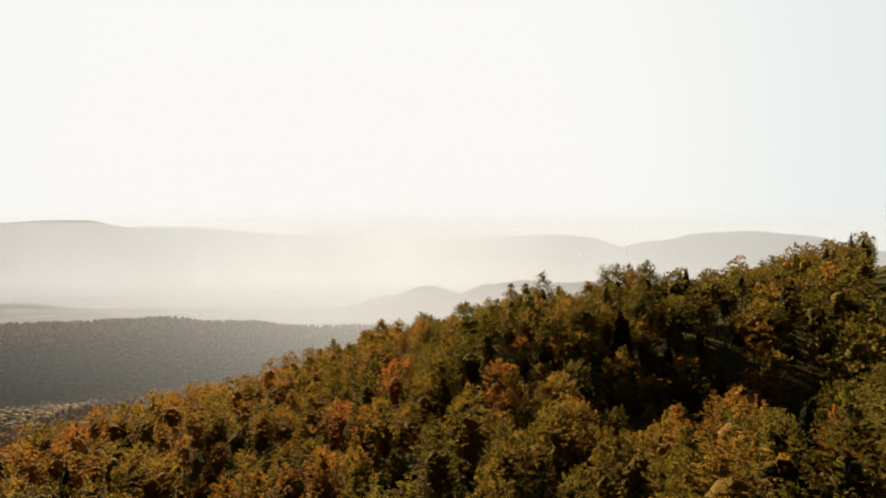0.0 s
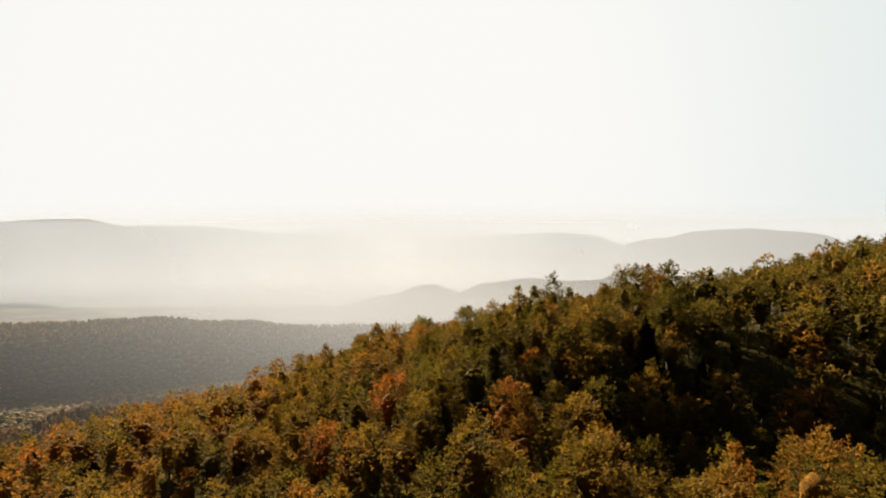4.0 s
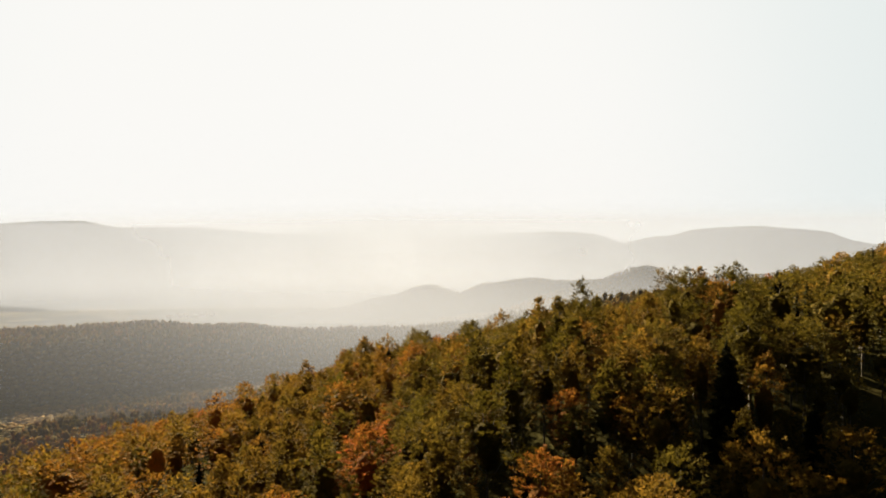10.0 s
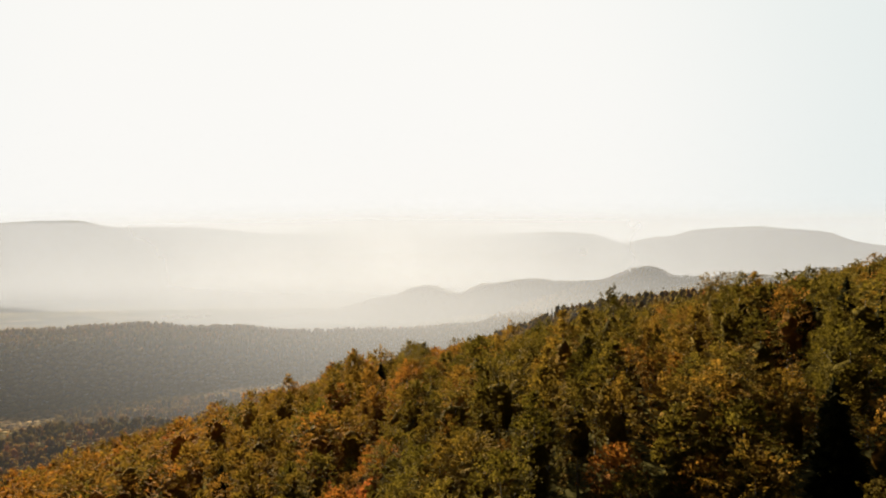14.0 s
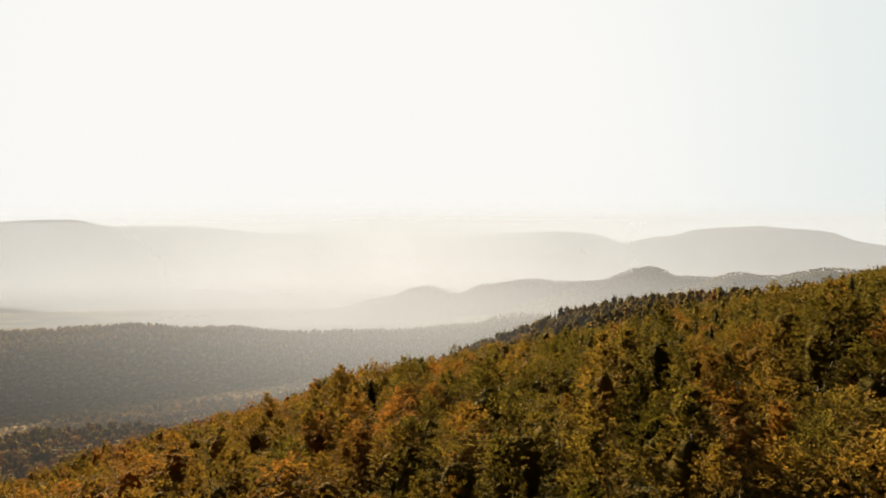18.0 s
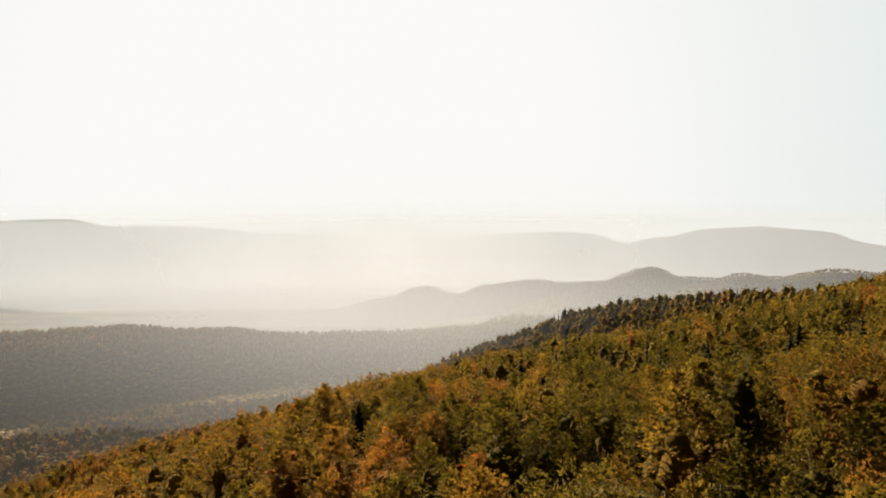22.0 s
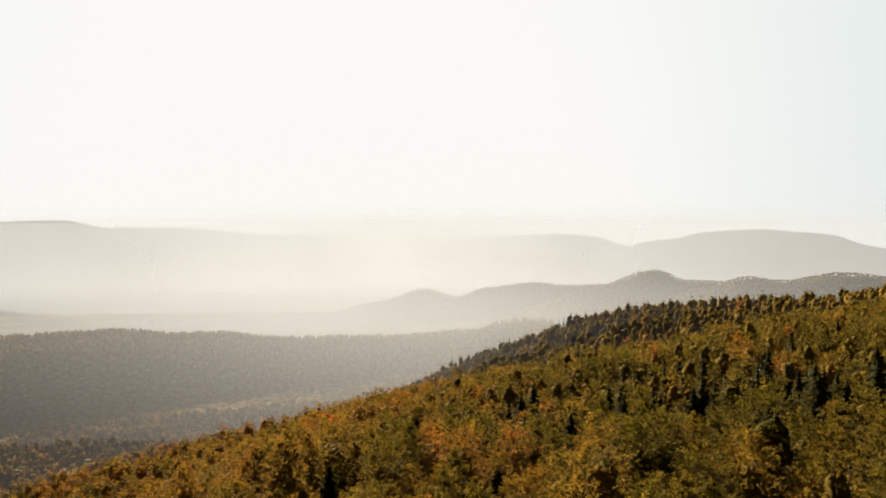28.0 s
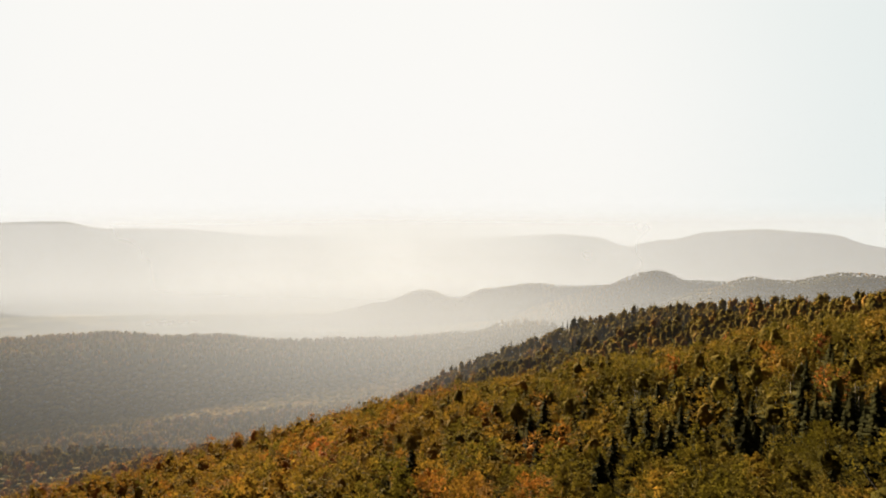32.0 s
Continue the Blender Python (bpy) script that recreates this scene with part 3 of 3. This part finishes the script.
# ---- the woods beyond: real crowns, joined
def wood(name, label, places, shapes_leaf, shapes_spruce, size, spread_size=0.40, calm=False):
    """One mesh of many whole trees. shapes: lists of (vertices, faces, bark faces)."""
    kinds = tint_of(places)
    # one lighter leaf colour throughout, used to imitate sunlight
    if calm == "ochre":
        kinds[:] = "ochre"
    elif calm:
        kinds = np.where(wave_noise(places[:, 0], places[:, 1], 300, 51) > 0.3, "ochre", "olive").astype(object)
    z = land(places[:, 0], places[:, 1])
    slots = ["olive", "ochre", "orange", "red", "spruce"]
    all_co, all_f, all_m, n = [], [], [], 0
    for kind in slots:
        for s, (co, f, bark) in enumerate(shapes_spruce if kind == "spruce" else shapes_leaf):
            count = len(shapes_spruce if kind == "spruce" else shapes_leaf)
            idx = np.nonzero((kinds == kind) & (np.arange(len(places)) % count == s))[0]
            if not len(idx):
                continue
            a = rng.uniform(0, 6.28, len(idx))
            k = size * rng.uniform(1 - spread_size * 1.3, 1 + spread_size * 0.7, len(idx))
            kx = k * rng.uniform(0.9, 1.15, len(idx))
            c, si = np.cos(a) * kx, np.sin(a) * kx
            p = np.empty((len(idx), len(co), 3), np.float32)
            p[..., 0] = c[:, None] * co[:, 0] - si[:, None] * co[:, 1] + places[idx, 0][:, None]
            p[..., 1] = si[:, None] * co[:, 0] + c[:, None] * co[:, 1] + places[idx, 1][:, None]
            p[..., 2] = k[:, None] * co[:, 2] + z[idx][:, None]
            ff = f[None] + (np.arange(len(idx)) * len(co))[:, None, None] + n
            mm = np.where(np.arange(len(f)) < bark, 5, slots.index(kind))
            all_co.append(p.reshape(-1, 3))
            all_f.append(ff.reshape(-1, 3))
            all_m.append(np.tile(mm, len(idx)))
            n += len(idx) * len(co)
    me = mesh_of(name, np.concatenate(all_co), np.concatenate(all_f), np.concatenate(all_m), smooth=True)
    for k in slots:
        me.materials.append(LEAVES[k])
    me.materials.append(BEECH_BARK)
    return tagged(new(name, me), label, "forest", kind="stuff")


def whole(parts):
    trunk, limbs, crown = parts
    co, f = joined([trunk, crown])
    return co, f, len(trunk[1])


DOMES = [(22, 5.0, 0.34, 0.0), (24, 4.8, 0.34, 0.2), (20.5, 5.4, 0.38, 0.0), (23, 4.5, 0.34, 0.4)]
fore_leaf = [whole(broadleaf(310 + s, h, r, 14, (11, 7), 96, 7, 0.47, lo, pt, 3, 0.47)) for s, (h, r, lo, pt) in enumerate(DOMES)]
mid_leaf = [whole(broadleaf(300 + s, h, r, 12, (8, 6), 86, 5, 0.56, lo, pt, 3, 0.46)) for s, (h, r, lo, pt) in enumerate(DOMES)]
mid_spruce = [whole(spruce(320 + s, h, r, 24, 6, False)) for s, (h, r) in enumerate([(23, 4.2), (20, 3.8)])]
ridge_leaf = [whole(broadleaf(330 + s, h, r, 10, (7, 5), 52, 3, 0.76, lo, pt, 3, 0.57)) for s, (h, r, lo, pt) in enumerate(DOMES)]
far_leaf = [(*broadleaf(340 + s, h, r * 1.04, 8, (6, 5), 14, 2, 1.1, 0.30, pt * 0.5, 3, 0.76)[2], 0) for s, (h, r, lo, pt) in enumerate(DOMES)]
far_spruce = [whole(spruce(350, 23, 3.6, 6, 6, False))]


def bump_tree(seed, tall):
    r = np.random.RandomState(seed)
    co, f = blob(r, np.array([0, 0, 0.46 * tall]), 0.36 * tall, 0.75)
    return co, f, 0


hill_leaf = [bump_tree(360 + s, 21) for s in range(4)]
hill_spruce = [bump_tree(370, 19)]



def fore_zone(x, y):
    return in_view(x, y) & ~near_zone(x, y) & (x > -110) & (x < 135) & (y < 395) & (np.abs(x) < 0.5 * y + 40)


def slope_zone(x, y):
    left = np.where(y < 330, -0.62 * y - 30, -0.66 * (y - 60))
    return in_view(x, y) & ~near_zone(x, y) & ~fore_zone(x, y) & (x > left) & (x < 0.70 * y)


E1 = scatter(-330, 380, 58, 530, 8.4, slope_zone)
E0 = scatter(-140, 170, 58, 400, 8.2, lambda x, y: fore_zone(x, y))
wood("forest_hollow", "autumn broadleaf crowns and dark spruces filling the hollow", E0, fore_leaf, mid_spruce, 0.95)
wood("forest_slope", "dense autumn woodland of broadleaf trees and spruces covering the slope", E1, mid_leaf, mid_spruce, 0.97, 0.34)
E2 = scatter(-800, 740, 530, 1120, 9.0, lambda x, y: (x < 0.66 * y) & (x > -0.80 * y) & ((y < 1034 + 0.30 * (x + 400)) | (x > -0.4 * y)))
E2A = E2[(E2[:, 1] < 700) & (np.abs(E2[:, 0]) < 0.72 * (E2[:, 1] - 130))]
E2 = E2[~((E2[:, 1] < 700) & (np.abs(E2[:, 0]) < 0.72 * (E2[:, 1] - 130)))]
wood("forest_shoulder", "golden-tipped autumn woodland on the shoulder of the mountain", E2A, ridge_leaf, far_spruce, 0.95)
wood("forest_ridge", "golden and green woodland running over the ridge", E2, far_leaf, far_spruce, 0.95)
E5 = scatter(-330, 330, -70, 420, 14.0, lambda x, y: (np.abs(x) > 0.80 * y + 18) | (y < 50))
wood("forest_behind", "autumn woodland going on behind and beside the flight line", E5, far_leaf, far_spruce, 0.85)
E3 = scatter(-1150, 250, 960, 1800, 11.5, lambda x, y: (x > -0.78 * (y - 60)) & ((x < -0.4 * y) | (y > 1120)) & ~((x > -640) & (x < -60) & (y > 1030 + 0.30 * (x + 400)) & (y < 1230 + 0.25 * (x + 400))))
# trees on the crest take warmer, lighter leaves to imitate a sunlit band
on_top = land(E3[:, 0], E3[:, 1]) > np.interp(E3[:, 0], [-1200, -700, -560, -330, -60, 160], [-214, -208, -236, -274, -282, -270]) + 5 * rng.normal(size=len(E3))
wood("forest_crest", "golden trees along the crest across the valley, coloured to imitate sunlight", E3[on_top], far_leaf, far_spruce, 0.9, 0.3)
E3 = E3[~on_top]
wood("forest_valley", "hazy woodland on the ridge across the valley", E3, hill_leaf, hill_spruce, 1.12, 0.08, True)
def spur_zone(x, y):
    return (x > -640) & (x < -60) & (y > 1030 + 0.30 * (x + 400)) & (y < 1230 + 0.25 * (x + 400))


wood("forest_spur", "pale golden and green trees on the low spur at the valley edge", scatter(-650, -50, 900, 1330, 9.0, spur_zone), far_leaf, far_spruce, 0.95)
E4 = scatter(-1000, 2100, 1700, 2860, 14.0, lambda x, y: (np.abs(x) < 0.78 * y) & (land(x, y) > -285))
# trees on the spur get lighter ochre leaves in place of sunlight
on_spur = (np.abs(E4[:, 1] - np.interp(E4[:, 0], [60, 150, 230, 400, 640, 905], [1600, 1740, 1917, 2217, 2480, 2750])) < 150) & (E4[:, 0] > 60) & (E4[:, 0] < 860)
wood("forest_bright_spur", "trees on the spur of the knolls, lighter ochre leaves imitating sunlight", E4[on_spur], far_leaf, far_spruce, 0.72, 0.3, "ochre")
wood("forest_knolls", "hazy wooded knolls behind the valley", E4[~on_spur], hill_leaf, hill_spruce, 0.64, 0.15, True)


# ---- the village on the plain behind the ridge
def plaster(name, light, dark):
    m = bpy.data.materials.new(name)
    m.use_nodes = True
    t = m.node_tree
    p = t.nodes["Principled BSDF"]
    co = t.nodes.new("ShaderNodeTexCoord")
    n = node(t, "ShaderNodeTexNoise", Scale=0.8, Detail=5.0)
    t.links.new(co.outputs["Object"], n.inputs["Vector"])
    t.links.new(ramp(t, n.outputs["Fac"], [(0.35, dark), (0.6, light)]), p.inputs["Base Color"])
    p.inputs["Roughness"].default_value = 0.85
    return m


WALLS = plaster("pale_plaster", (0.78, 0.74, 0.66), (0.62, 0.58, 0.50))
TILES = plaster("roof_tiles", (0.42, 0.24, 0.16), (0.30, 0.16, 0.10))


def house_meshes(w, d, h, rise):
    bm = bmesh.new()
    v = [bm.verts.new(c) for c in [(-w, -d, -2), (w, -d, -2), (w, d, -2), (-w, d, -2), (-w, -d, h), (w, -d, h), (w, d, h), (-w, d, h), (-w, 0, h + rise), (w, 0, h + rise)]]
    for f in [(0, 1, 5, 4), (2, 3, 7, 6), (1, 2, 6, 9, 5), (3, 0, 4, 8, 7), (3, 2, 1, 0)]:
        bm.faces.new([v[k] for k in f])
    walls = bpy.data.meshes.new("wall")
    bm.to_mesh(walls)
    bm.free()
    bm = bmesh.new()
    o = 0.6
    k = rise / d
    rows = []
    for lift in (0.05, 0.35):
        rows.append([bm.verts.new(c) for c in [(-w - o, -d - o, h - o * k + lift), (w + o, -d - o, h - o * k + lift), (w + o, 0, h + rise + lift), (-w - o, 0, h + rise + lift), (-w - o, d + o, h - o * k + lift), (w + o, d + o, h - o * k + lift)]])
    a, b = rows
    for f in ((0, 1, 2, 3), (3, 2, 5, 4)):
        bm.faces.new([b[q] for q in f])
        bm.faces.new([a[q] for q in reversed(f)])
    for p, q in ((0, 1), (1, 2), (2, 5), (5, 4), (4, 3), (3, 0)):
        bm.faces.new((a[p], a[q], b[q], b[p]))
    roof = bpy.data.meshes.new("roof")
    bm.to_mesh(roof)
    bm.free()
    walls.materials.append(WALLS)
    roof.materials.append(TILES)
    return walls, roof


HOUSES = [house_meshes(7.0, 5.0, 6.5, 4.0), house_meshes(5.5, 4.5, 5.5, 3.6), house_meshes(11.0, 6.0, 7.0, 4.5)]
for k in range(14):
    x, y = -1185 + 14 * k + rng.uniform(-9, 9), 2715 + 45 * math.sin(k * 2.1) + rng.uniform(-18, 18)
    walls, roof = HOUSES[k % 3]
    house = new("house")
    part("wall", walls, house)
    part("roof", roof, house, label="low-pitched reddish tiled roof")
    house.matrix_world = pose(x, y, float(land(x, y)), 0, 0, 20 * (k % 5) + rng.uniform(-10, 10))
    tagged(house, "small pale plastered house with a tiled roof on the plain", "house", "houses of the village")
